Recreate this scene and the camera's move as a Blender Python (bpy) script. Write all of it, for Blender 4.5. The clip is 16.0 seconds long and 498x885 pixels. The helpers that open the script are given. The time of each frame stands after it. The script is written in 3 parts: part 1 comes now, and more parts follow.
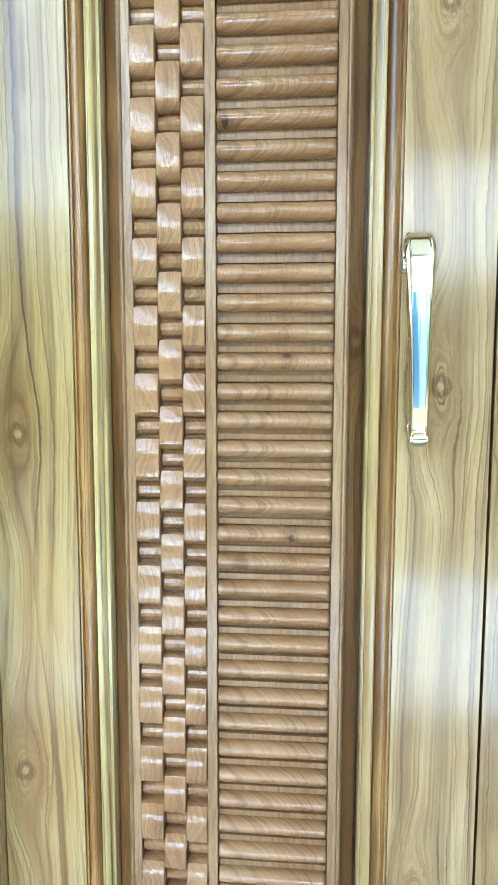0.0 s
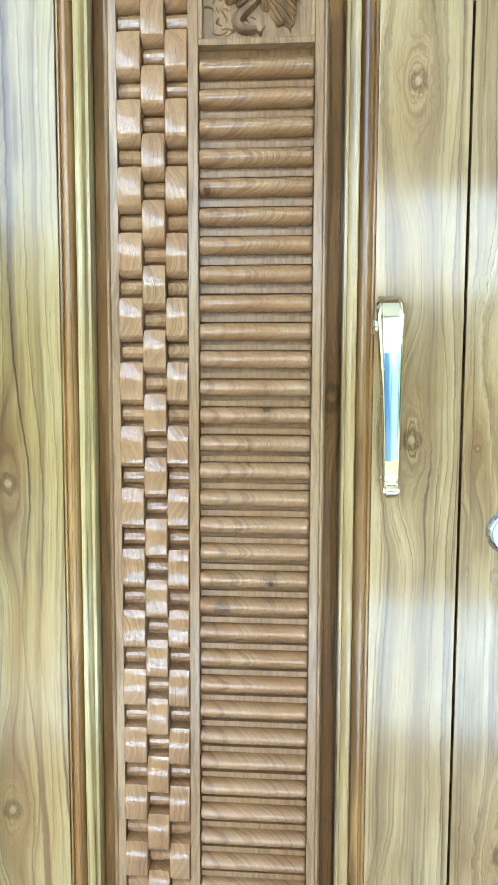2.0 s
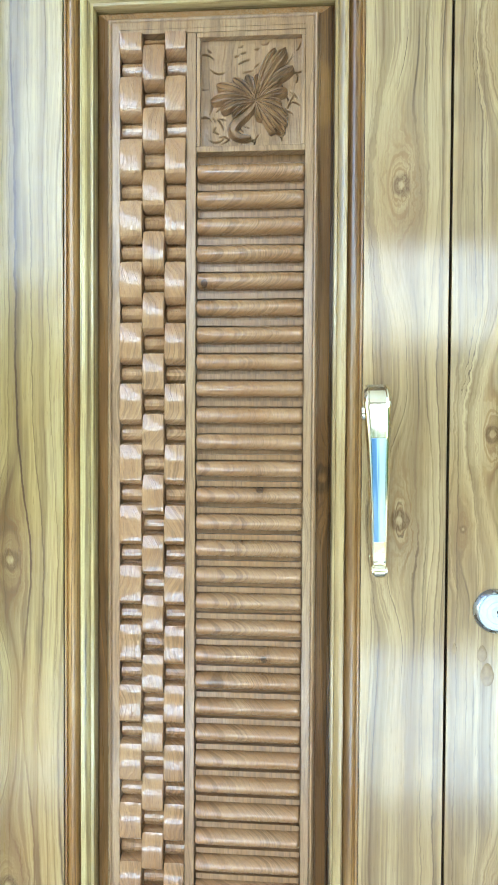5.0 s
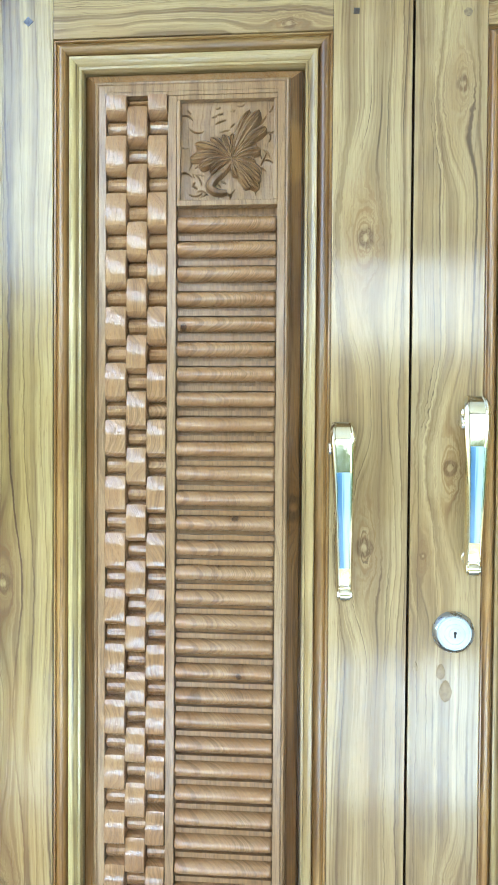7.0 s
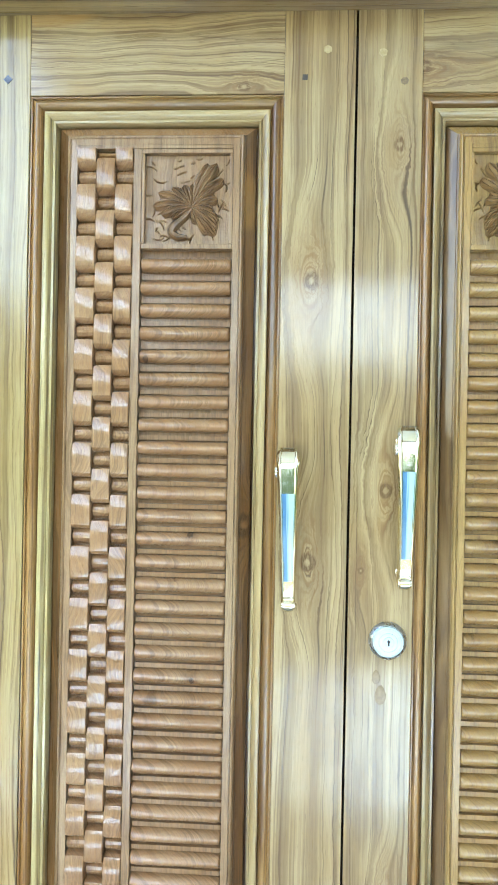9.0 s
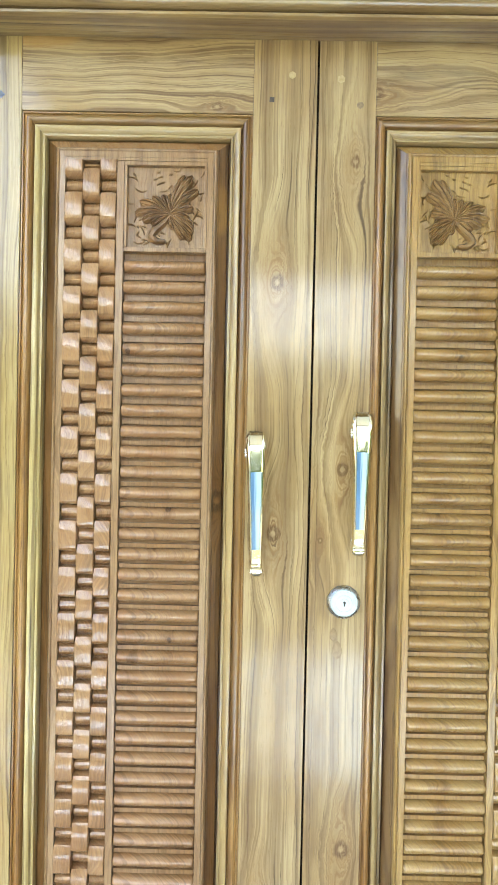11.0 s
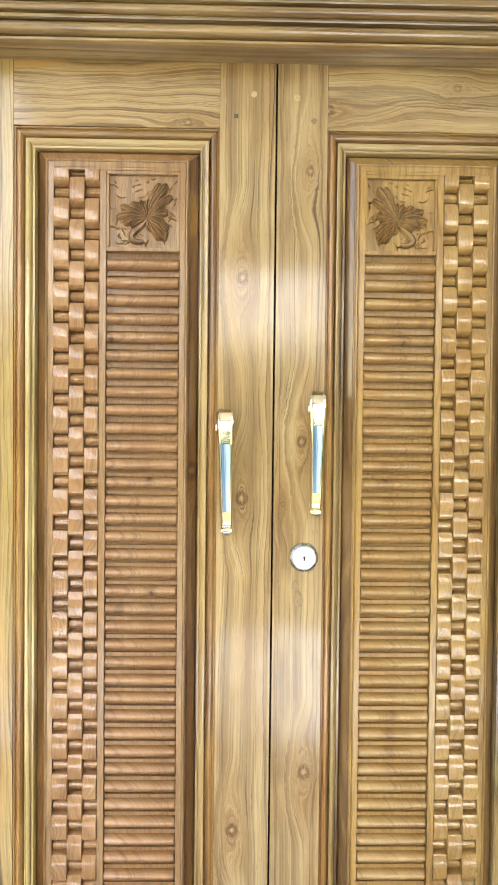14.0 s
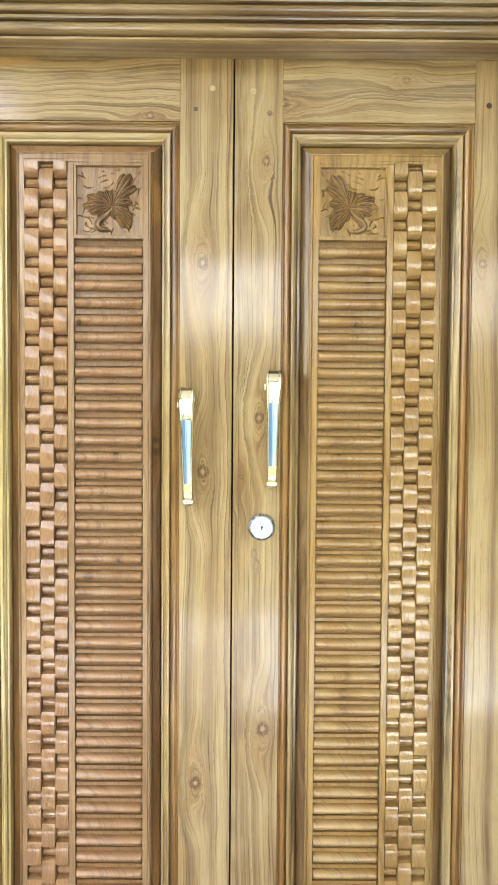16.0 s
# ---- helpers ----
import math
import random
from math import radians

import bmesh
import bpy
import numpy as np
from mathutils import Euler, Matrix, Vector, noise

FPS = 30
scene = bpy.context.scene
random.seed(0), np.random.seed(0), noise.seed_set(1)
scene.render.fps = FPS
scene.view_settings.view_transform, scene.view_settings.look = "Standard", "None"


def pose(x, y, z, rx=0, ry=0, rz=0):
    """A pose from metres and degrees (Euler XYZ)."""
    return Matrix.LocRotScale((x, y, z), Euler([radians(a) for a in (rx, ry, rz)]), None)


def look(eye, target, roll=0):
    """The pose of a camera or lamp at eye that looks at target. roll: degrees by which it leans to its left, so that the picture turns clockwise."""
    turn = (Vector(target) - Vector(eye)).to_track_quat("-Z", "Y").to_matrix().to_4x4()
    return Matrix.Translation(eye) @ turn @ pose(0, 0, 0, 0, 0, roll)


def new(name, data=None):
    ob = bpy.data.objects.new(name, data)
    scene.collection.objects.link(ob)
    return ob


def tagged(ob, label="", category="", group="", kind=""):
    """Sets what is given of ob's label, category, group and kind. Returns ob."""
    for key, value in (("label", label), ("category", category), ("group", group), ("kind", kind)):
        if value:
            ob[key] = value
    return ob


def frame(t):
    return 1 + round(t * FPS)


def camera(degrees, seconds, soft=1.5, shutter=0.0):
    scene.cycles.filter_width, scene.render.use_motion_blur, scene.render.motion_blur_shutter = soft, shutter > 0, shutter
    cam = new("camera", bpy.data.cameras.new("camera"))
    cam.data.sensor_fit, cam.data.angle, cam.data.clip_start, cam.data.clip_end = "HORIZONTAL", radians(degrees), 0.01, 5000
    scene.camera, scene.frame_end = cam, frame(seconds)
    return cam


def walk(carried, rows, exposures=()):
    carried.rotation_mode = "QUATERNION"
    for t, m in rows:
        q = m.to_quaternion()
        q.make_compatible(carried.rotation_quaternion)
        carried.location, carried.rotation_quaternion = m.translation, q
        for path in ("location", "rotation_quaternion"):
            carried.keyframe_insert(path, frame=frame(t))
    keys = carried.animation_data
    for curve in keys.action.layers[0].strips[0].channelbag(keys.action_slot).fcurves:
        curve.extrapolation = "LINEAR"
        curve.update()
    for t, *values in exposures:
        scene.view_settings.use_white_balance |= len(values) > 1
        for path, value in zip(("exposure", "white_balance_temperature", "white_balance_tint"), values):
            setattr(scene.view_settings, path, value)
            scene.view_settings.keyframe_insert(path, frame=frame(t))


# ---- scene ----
cam = camera(40.0, 16.0, soft=0.8)
PATH = [
    (0, (-0.231, -0.894, 1.212), (-0.409, 1.086, 0.993), 0.1),
    (0.5, (-0.231, -0.906, 1.228), (-0.395, 1.076, 1.015), 0.1),
    (1, (-0.221, -0.915, 1.235), (-0.391, 1.068, 1.04), 0.1),
    (1.5, (-0.223, -0.927, 1.253), (-0.366, 1.059, 1.066), 0.1),
    (2, (-0.22, -0.932, 1.264), (-0.36, 1.055, 1.09), 0.2),
    (2.5, (-0.215, -0.937, 1.274), (-0.354, 1.053, 1.123), 0.2),
    (3, (-0.212, -0.941, 1.284), (-0.353, 1.051, 1.16), 0.2),
    (3.5, (-0.215, -0.943, 1.298), (-0.349, 1.05, 1.187), 0.2),
    (4, (-0.211, -0.949, 1.311), (-0.358, 1.044, 1.229), 0.2),
    (6.3, (-0.189, -1.012, 1.36), (-0.336, 0.982, 1.313), 0.4),
    (6.5, (-0.181, -1.021, 1.369), (-0.333, 0.972, 1.31), 0.3),
    (7, (-0.166, -1.039, 1.367), (-0.31, 0.955, 1.325), 0.4),
    (7.5, (-0.136, -1.07, 1.385), (-0.282, 0.924, 1.341), 0.4),
    (8, (-0.119, -1.095, 1.388), (-0.257, 0.9, 1.364), 0.7),
    (8.5, (-0.102, -1.117, 1.388), (-0.237, 0.878, 1.376), 0.8),
    (9, (-0.102, -1.133, 1.387), (-0.215, 0.863, 1.382), 1.1),
    (11.5, (-0.103, -1.31, 1.363), (-0.109, 0.69, 1.336), 1.1),
    (12, (-0.103, -1.352, 1.354), (-0.099, 0.648, 1.324), 1.0),
    (12.5, (-0.102, -1.395, 1.344), (-0.081, 0.604, 1.306), 0.9),
    (13, (-0.086, -1.42, 1.336), (-0.072, 0.579, 1.293), 0.7),
    (13.5, (-0.09, -1.437, 1.338), (-0.063, 0.562, 1.297), 0.7),
    (14, (-0.078, -1.446, 1.342), (-0.041, 0.553, 1.293), 0.6),
    (14.5, (-0.048, -1.453, 1.346), (-0.022, 0.546, 1.288), 0.5),
    (15, (-0.02, -1.475, 1.331), (0.015, 0.524, 1.273), 0.6),
    (15.5, (0.012, -1.501, 1.325), (0.035, 0.497, 1.263), 0.6),
    (16, (0.033, -1.534, 1.311), (0.039, 0.465, 1.237), 0.4),
]
EXPOSURES = [(0.0, 3.50, 6560.0, 4.0), (9.0, 3.48, 6560.0, 4.0), (11.5, 3.42, 8150.0, 13.0), (12.5, 3.42, 8650.0, 17.0), (13.5, 3.42, 9150.0, 19.0), (14.5, 3.42, 9750.0, 21.0), (15.2, 3.42, 9750.0, 21.0), (16.0, 3.42, 8700.0, 17.0)]
walk(cam, [(t, look(eye, target, roll)) for t, eye, target, roll in PATH], EXPOSURES)

# ---- world, sun and sky ----
SUN_EL, SUN_AZ = 51.0, 15.0
world = bpy.data.worlds.new("sky")
scene.world = world
world.use_nodes = True
wt = world.node_tree
sky = wt.nodes.new("ShaderNodeTexSky")
sky.sky_type, sky.sun_disc = "NISHITA", False
sky.sun_elevation, sky.sun_rotation = radians(SUN_EL), radians(180 - SUN_AZ)
bg = wt.nodes["Background"]
bg.inputs["Strength"].default_value = 0.15
wt.links.new(sky.outputs[0], bg.inputs["Color"])

sun_data = bpy.data.lights.new("sun", "SUN")
sun_data.energy, sun_data.angle, sun_data.color = 3.7, radians(0.5), (1.0, 0.97, 0.93)
sun = new("sun", sun_data)
sun.matrix_world = look((1.0, -6.0, 5.0), (1.0 - math.sin(radians(SUN_AZ)), -6.0 + math.cos(radians(SUN_AZ)), 5.0 - math.tan(radians(SUN_EL))))


# ---- materials ----
class Nodes:
    """Short hand for one node material."""

    def __init__(self, name):
        self.mat = bpy.data.materials.new(name)
        self.mat.use_nodes = True
        self.tree = self.mat.node_tree
        self.bsdf = self.tree.nodes["Principled BSDF"]

    def add(self, kind):
        return self.tree.nodes.new(kind)

    def put(self, socket, value):
        if isinstance(value, bpy.types.NodeSocket):
            self.tree.links.new(value, socket)
        else:
            socket.default_value = value

    def math(self, op, a, b=0.0, c=0.0):
        n = self.add("ShaderNodeMath")
        n.operation = op
        for s, v in zip(n.inputs, (a, b, c)):
            self.put(s, v)
        return n.outputs[0]

    def combine(self, x, y, z):
        n = self.add("ShaderNodeCombineXYZ")
        for s, v in zip(n.inputs, (x, y, z)):
            self.put(s, v)
        return n.outputs[0]

    def noise(self, vector, scale, detail=2.0, rough=0.5):
        n = self.add("ShaderNodeTexNoise")
        self.put(n.inputs["Vector"], vector)
        n.inputs["Scale"].default_value, n.inputs["Detail"].default_value, n.inputs["Roughness"].default_value = scale, detail, rough
        return n.outputs[0]

    def noise1(self, w, scale, detail=2.0, rough=0.5):
        n = self.add("ShaderNodeTexNoise")
        n.noise_dimensions = "1D"
        self.put(n.inputs["W"], w)
        n.inputs["Scale"].default_value, n.inputs["Detail"].default_value, n.inputs["Roughness"].default_value = scale, detail, rough
        return n.outputs[0]

    def ramp(self, value, lo, hi, out_lo=0.0, out_hi=1.0):
        n = self.add("ShaderNodeMapRange")
        n.interpolation_type = "SMOOTHSTEP"
        for s, v in zip(n.inputs, (value, lo, hi, out_lo, out_hi)):
            self.put(s, v)
        return n.outputs[0]

    def mix(self, factor, a, b, kind="MIX"):
        n = self.add("ShaderNodeMix")
        n.data_type, n.blend_type = "RGBA", kind
        self.put(n.inputs[0], factor)
        self.put(n.inputs[6], a if isinstance(a, bpy.types.NodeSocket) else (*a, 1))
        self.put(n.inputs[7], b if isinstance(b, bpy.types.NodeSocket) else (*b, 1))
        return n.outputs[2]

    def bump(self, height, strength, distance, normal=None):
        n = self.add("ShaderNodeBump")
        n.inputs["Strength"].default_value, n.inputs["Distance"].default_value = strength, distance
        self.put(n.inputs["Height"], height)
        if normal is not None:
            self.put(n.inputs["Normal"], normal)
        return n.outputs[0]

    def set(self, **values):
        for key, value in values.items():
            self.put(self.bsdf.inputs[key.replace("_", " ")], value)


def wood(name, light, dark, tone, grain="z", knots=(), depth=0.5, warp=0.02, lines=40.0, power=1.0, seed=0.0, coat=0.9, rough=0.32, run=0.3, peel=0.07, streak=0.0, scuff=0.0, lacquer=1.5, stretch=(1.0, 0.6), veins=(), wave=0.0, orange_patches=(), worn=0.0, band=1.0):
    """Varnished solid teak, its growth rings cut by whatever surface meets them. grain: the axis along the fibres; run: how fast
    the figure changes along them; depth: how fast the rings run into the board; knots: (x, z, radius, reach, darkness);
    veins: dark mineral lines (place across, lean, darkness, width, bends (along, push, spread)); wave: hollows in the lacquer;
    orange_patches: (x, z, half width, half height, strength); worn: how far tool marks break the lacquer; band: how dark
    the broad late wood is."""
    m = Nodes(name)
    sep = m.add("ShaderNodeSeparateXYZ")
    m.put(sep.inputs[0], m.add("ShaderNodeNewGeometry").outputs["Position"])
    x, y, z = sep.outputs
    across, along = (x, z) if grain == "z" else (z, x)
    a = m.math("ADD", across, seed)
    l = m.math("ADD", along, seed * 3.1)
    slow = m.noise(m.combine(a, y, m.math("MULTIPLY", l, run)), 5.0, 1.0)
    mid = m.noise(m.combine(a, y, m.math("MULTIPLY", l, run * 1.3)), 18.0, 2.0)
    g = m.math("MULTIPLY_ADD", y, depth, a)
    g = m.math("MULTIPLY_ADD", slow, warp * 5, g)
    g = m.math("MULTIPLY_ADD", mid, warp * 0.7, g)
    rag = m.noise(m.combine(a, y, m.math("MULTIPLY", l, 0.6)), 95.0, 3.0, 0.6)
    core = glow = heart = None
    for kx, kz, radius, reach, darkness in knots:
        dx, dz = m.math("SUBTRACT", x, kx), m.math("SUBTRACT", z, kz)
        if grain != "z":
            dx, dz = dz, dx
        wob = m.math("ADD", m.math("MULTIPLY_ADD", mid, 0.03, -0.015), m.math("MULTIPLY_ADD", rag, 0.016, -0.008))
        oval = m.math("SQRT", m.math("ADD", m.math("POWER", m.math("ADD", dx, wob), 2.0), m.math("POWER", m.math("MULTIPLY", dz, 0.30), 2.0)))
        near = m.math("SQRT", m.math("ADD", m.math("POWER", dx, 2.0), m.math("POWER", m.math("MULTIPLY", dz, 0.85), 2.0)))
        blend = m.add("ShaderNodeMix")
        m.put(blend.inputs[0], m.ramp(oval, reach * 0.1, reach * 1.15, 1.0, 0.0))
        m.put(blend.inputs[2], g)
        m.put(blend.inputs[3], m.math("ADD", m.math("ADD", oval, (kx if grain == "z" else kz) + seed), warp * 2.85))
        g = blend.outputs[0]
        edge = m.math("MULTIPLY_ADD", rag, 0.010, near)
        spot = m.math("MULTIPLY", m.ramp(edge, radius * 0.80 + 0.005, radius * 1.35 + 0.005, darkness, 0.0), m.ramp(edge, radius * 0.3 + 0.004, radius * 0.55 + 0.005, 0.9 if worn else 0.3, 1.0))
        halo = m.ramp(oval, radius * 0.5, radius * 4.0, darkness * 0.95, 0.0)
        eye = m.ramp(edge, radius * 0.25 + 0.004, radius * 0.55 + 0.005, darkness, 0.0)
        heart = eye if heart is None else m.math("MAXIMUM", heart, eye)
        core = spot if core is None else m.math("MAXIMUM", core, spot)
        glow = halo if glow is None else m.math("MAXIMUM", glow, halo)
    ring = m.noise1(g, lines, 2.0, 0.5)
    late = m.ramp(ring, 0.42, 0.72)
    crisp = m.ramp(m.math("ABSOLUTE", m.math("SUBTRACT", m.noise1(m.math("ADD", g, 3.7), lines * 1.2, 1.5, 0.5), 0.52)), 0.004, 0.055, 1.0, 0.0)
    hair = m.ramp(m.math("ABSOLUTE", m.math("SUBTRACT", m.noise1(m.math("ADD", g, 8.1), lines * 4.5, 1.0, 0.5), 0.5)), 0.01, 0.09, 1.0, 0.0)
    bold = m.ramp(m.math("ABSOLUTE", m.math("SUBTRACT", m.noise1(m.math("MULTIPLY_ADD", rag, 0.003, m.math("ADD", g, 1.7)), lines * 0.55, 1.0, 0.5), 0.5)), 0.003, 0.016, 1.0, 0.0)
    broken = m.ramp(m.noise(m.combine(a, y, m.math("MULTIPLY", l, 0.5)), 6.0, 2.0), 0.46, 0.60, 0.0, 1.0)
    fibre = m.noise(m.combine(a, y, m.math("MULTIPLY", l, 0.035)), 420.0, 3.0, 0.65)
    pores = m.ramp(m.noise(m.combine(a, y, m.math("MULTIPLY", l, 0.05)), 800.0, 1.0), 0.64, 0.74)
    patch = m.noise(m.combine(a, y, m.math("MULTIPLY", l, 0.35)), 8.0, 3.0, 0.55)
    fade = m.ramp(m.noise(m.combine(a, y, m.math("MULTIPLY", l, 0.4)), 14.0, 2.0), 0.32, 0.62, 0.15, 1.0)
    base = m.mix(m.ramp(patch, 0.36, 0.64), light, tone)
    base = m.mix(m.math("MULTIPLY", late, 0.55 * power * band), base, dark)
    base = m.mix(m.math("MULTIPLY", m.math("MULTIPLY", crisp, fade), 0.62 * power), base, dark)
    base = m.mix(m.math("MULTIPLY", m.math("MULTIPLY", hair, fade), 0.26 * power), base, dark)
    base = m.mix(m.math("MULTIPLY", m.ramp(fibre, 0.38, 0.72), 0.27), base, dark)
    base = m.mix(m.math("MULTIPLY", pores, 0.45), base, dark)
    base = m.mix(m.math("MULTIPLY", m.math("MULTIPLY", bold, broken), streak), base, (dark[0] * 0.4, dark[1] * 0.4, dark[2] * 0.45))
    for at, lean, darkness, width, bends in veins:
        line = m.math("MULTIPLY_ADD", along, lean, at)
        for place, push, spread in bends:
            near = m.math("POWER", m.math("MULTIPLY", m.math("SUBTRACT", along, place), 1.0 / spread), 2.0)
            line = m.math("MULTIPLY_ADD", m.math("POWER", 2.718, m.math("MULTIPLY", near, -1.0)), push, line)
        off = m.math("SUBTRACT", m.math("ADD", across, m.math("MULTIPLY_ADD", mid, 0.014, -0.007)), line)
        off = m.math("MULTIPLY_ADD", rag, 0.004, m.math("SUBTRACT", off, 0.002))
        sharp = m.ramp(m.math("ABSOLUTE", off), width * 0.35, width * 1.1, 1.0, 0.0)
        soft = m.math("MULTIPLY", m.ramp(off, width * -0.5, width * 0.3), m.ramp(off, 0.0, width * 7.0, 0.42, 0.0))
        vein = m.math("MULTIPLY", m.math("MAXIMUM", sharp, soft), m.ramp(patch, 0.34, 0.58, 0.35, 1.0))
        base = m.mix(m.math("MULTIPLY", vein, darkness), base, (dark[0] * 0.62, dark[1] * 0.60, dark[2] * 0.60))
    for sx, sz, wide, high, strength in orange_patches:
        dx, dz = m.math("DIVIDE", m.math("SUBTRACT", x, sx), wide), m.math("DIVIDE", m.math("SUBTRACT", z, sz), high)
        ring_off = m.math("ADD", m.math("ADD", m.math("POWER", dx, 2.0), m.math("POWER", dz, 2.0)), m.math("MULTIPLY_ADD", patch, 1.6, -0.8))
        base = m.mix(m.ramp(ring_off, 0.35, 1.15, strength, 0.0), base, (0.36, 0.185, 0.045))
    if core is not None:
        deep = 0.25 if worn else 0.80
        rings = m.noise1(m.math("MULTIPLY_ADD", rag, 0.006, g), 420.0, 2.0, 0.6)
        base = m.mix(m.math("MULTIPLY", glow, m.ramp(rings, 0.36, 0.66, 0.25, 0.8)), base, (dark[0] * 1.5, dark[1] * 1.25, dark[2] * 0.85))
        base = m.mix(m.math("MULTIPLY", core, m.ramp(rings, 0.3, 0.62, 0.5, 1.0)), base, (dark[0] * deep, dark[1] * deep * 0.88, dark[2] * deep * 0.62))
        if not worn:
            base = m.mix(m.math("MULTIPLY", heart, m.ramp(rag, 0.35, 0.6, 0.35, 0.85)), base, (light[0] * 0.95, light[1] * 0.92, light[2] * 0.95))
    skin = m.noise(m.combine(m.math("MULTIPLY", x, stretch[0]), y, m.math("MULTIPLY", z, stretch[1])), 420.0, 3.0, 0.6)
    swell = None
    if wave:
        hollow = m.noise(m.combine(x, y, m.math("MULTIPLY", z, 0.10)), 42.0, 2.0, 0.55)
        swell = m.bump(hollow, 1.0, wave)
    shine = coat
    if worn:
        nicks = m.noise(m.combine(m.math("MULTIPLY", x, 1.0), y, m.math("MULTIPLY", z, 0.30)), 900.0, 2.0, 0.6)
        cuts = m.noise(m.combine(m.math("MULTIPLY", x, 0.22), y, z), 820.0, 2.0, 0.6)
        gone = m.math("MAXIMUM", m.ramp(nicks, 0.49, 0.55), m.ramp(cuts, 0.52, 0.58))
        shine = m.math("MULTIPLY_ADD", gone, -worn * coat, coat)
        base = m.mix(m.math("MULTIPLY", gone, 0.25 * worn), base, dark)
    relief = m.math("ADD", m.math("MULTIPLY", fibre, 0.6), m.math("MULTIPLY", crisp, -0.5))
    m.set(Base_Color=base, Roughness=m.ramp(fibre, 0.3, 0.8, rough - 0.06, rough + 0.12), Specular_IOR_Level=0.18,
          Normal=m.bump(relief, 0.35, 0.0014), Coat_Weight=shine, Coat_IOR=lacquer, Coat_Roughness=m.ramp(patch, 0.3, 0.7, 0.025 + scuff, 0.06 + scuff * 1.8),
          Coat_Normal=m.bump(m.math("ADD", skin, m.math("MULTIPLY", fibre, 0.9)), peel, 0.0010, swell))
    return m.mat


def metal(name, colour, rough, tint=None):
    m = Nodes(name)
    place = m.add("ShaderNodeNewGeometry").outputs["Position"]
    smudge = m.noise(place, 90.0, 3.0)
    m.set(Base_Color=m.mix(m.ramp(smudge, 0.35, 0.7), colour, tint or colour), Metallic=1.0, Roughness=m.ramp(smudge, 0.3, 0.7, rough * 0.7, rough * 1.4))
    return m.mat


def plain(name, colour, other, scale, rough=0.7, relief=0.3):
    m = Nodes(name)
    place = m.add("ShaderNodeNewGeometry").outputs["Position"]
    big, small = m.noise(place, scale, 4.0), m.noise(place, scale * 40, 3.0)
    c = m.mix(m.ramp(big, 0.3, 0.7), colour, other)
    c = m.mix(m.math("MULTIPLY", m.ramp(small, 0.4, 0.7), 0.15), c, other)
    m.set(Base_Color=c, Roughness=rough, Normal=m.bump(small, relief, 0.002))
    return m.mat


PALE, PALE_DARK, PALE_TONE = (0.425, 0.310, 0.150), (0.118, 0.063, 0.023), (0.345, 0.225, 0.092)
SAP, SAP_TONE = (0.44, 0.334, 0.148), (0.36, 0.248, 0.086)
STILE_L_HINGE = wood("teak_hinge_stile", SAP, PALE_DARK, SAP_TONE, "z", [(-0.627, 1.121, 0.013, 0.05, 0.75), (-0.633, 0.635, 0.013, 0.05, 0.7)], warp=0.013, lines=34, seed=1.3, orange_patches=[(-0.60, 0.70, 0.055, 0.32, 0.32)], veins=[(-0.600, -0.012, 0.95, 0.0022, [(1.121, 0.019, 0.11), (0.69, 0.016, 0.12)]), (-0.574, -0.014, 0.6, 0.0013, [(1.121, 0.013, 0.14), (0.69, 0.012, 0.14)]), (-0.553, -0.010, 0.5, 0.0010, [(1.121, 0.008, 0.16)]), (-0.634, 0.004, 0.5, 0.0012, [(1.121, -0.008, 0.10)])], streak=0.75, power=0.95, peel=0.26, scuff=0.04, stretch=(0.8, 0.12), lacquer=1.48, wave=0.0007)
STILE_L_LOCK = wood("teak_lock_stile", PALE, PALE_DARK, PALE_TONE, "z", [(-0.068, 1.653, 0.012, 0.055, 0.85), (-0.066, 1.188, 0.012, 0.05, 0.85), (-0.080, 0.475, 0.012, 0.045, 0.85)], warp=0.009, lines=34, seed=2.7, veins=[(-0.016, 0.0, 0.75, 0.0013, [(1.653, 0.006, 0.12), (1.188, 0.006, 0.10)]), (-0.034, 0.002, 0.5, 0.0011, [(1.653, 0.016, 0.13), (1.188, 0.014, 0.12), (0.475, 0.012, 0.1)]), (-0.100, -0.003, 0.4, 0.0010, [(1.653, -0.012, 0.13)])], streak=0.75, power=0.95, peel=0.26, scuff=0.04, stretch=(0.8, 0.12), lacquer=1.48, wave=0.0007)
STILE_R_LOCK = wood("teak_meeting_stile", PALE, PALE_DARK, PALE_TONE, "z", [(0.072, 1.877, 0.009, 0.045, 0.6), (0.060, 1.309, 0.010, 0.05, 0.8), (0.073, 0.601, 0.013, 0.045, 0.85), (0.022, 1.177, 0.005, 0.03, 0.6)], warp=0.010, lines=36, seed=5.2, veins=[(0.014, 0.0, 0.6, 0.0012, []), (0.046, 0.0, 0.45, 0.0010, [(1.309, -0.020, 0.11), (0.601, -0.014, 0.1), (1.877, -0.01, 0.08)]), (0.089, 0.0, 0.5, 0.0010, [(1.877, 0.008, 0.09), (0.601, 0.006, 0.09)])], streak=0.8, power=0.95, peel=0.26, scuff=0.04, stretch=(0.8, 0.12), lacquer=1.48, wave=0.0007)
STILE_R_HINGE = wood("teak_outer_stile", PALE, PALE_DARK, PALE_TONE, "z", [(0.555, 1.655, 0.009, 0.05, 0.7)], warp=0.010, lines=30, seed=7.9, streak=0.4, power=0.95, peel=0.26, scuff=0.04, stretch=(0.8, 0.12), lacquer=1.48, wave=0.0007)
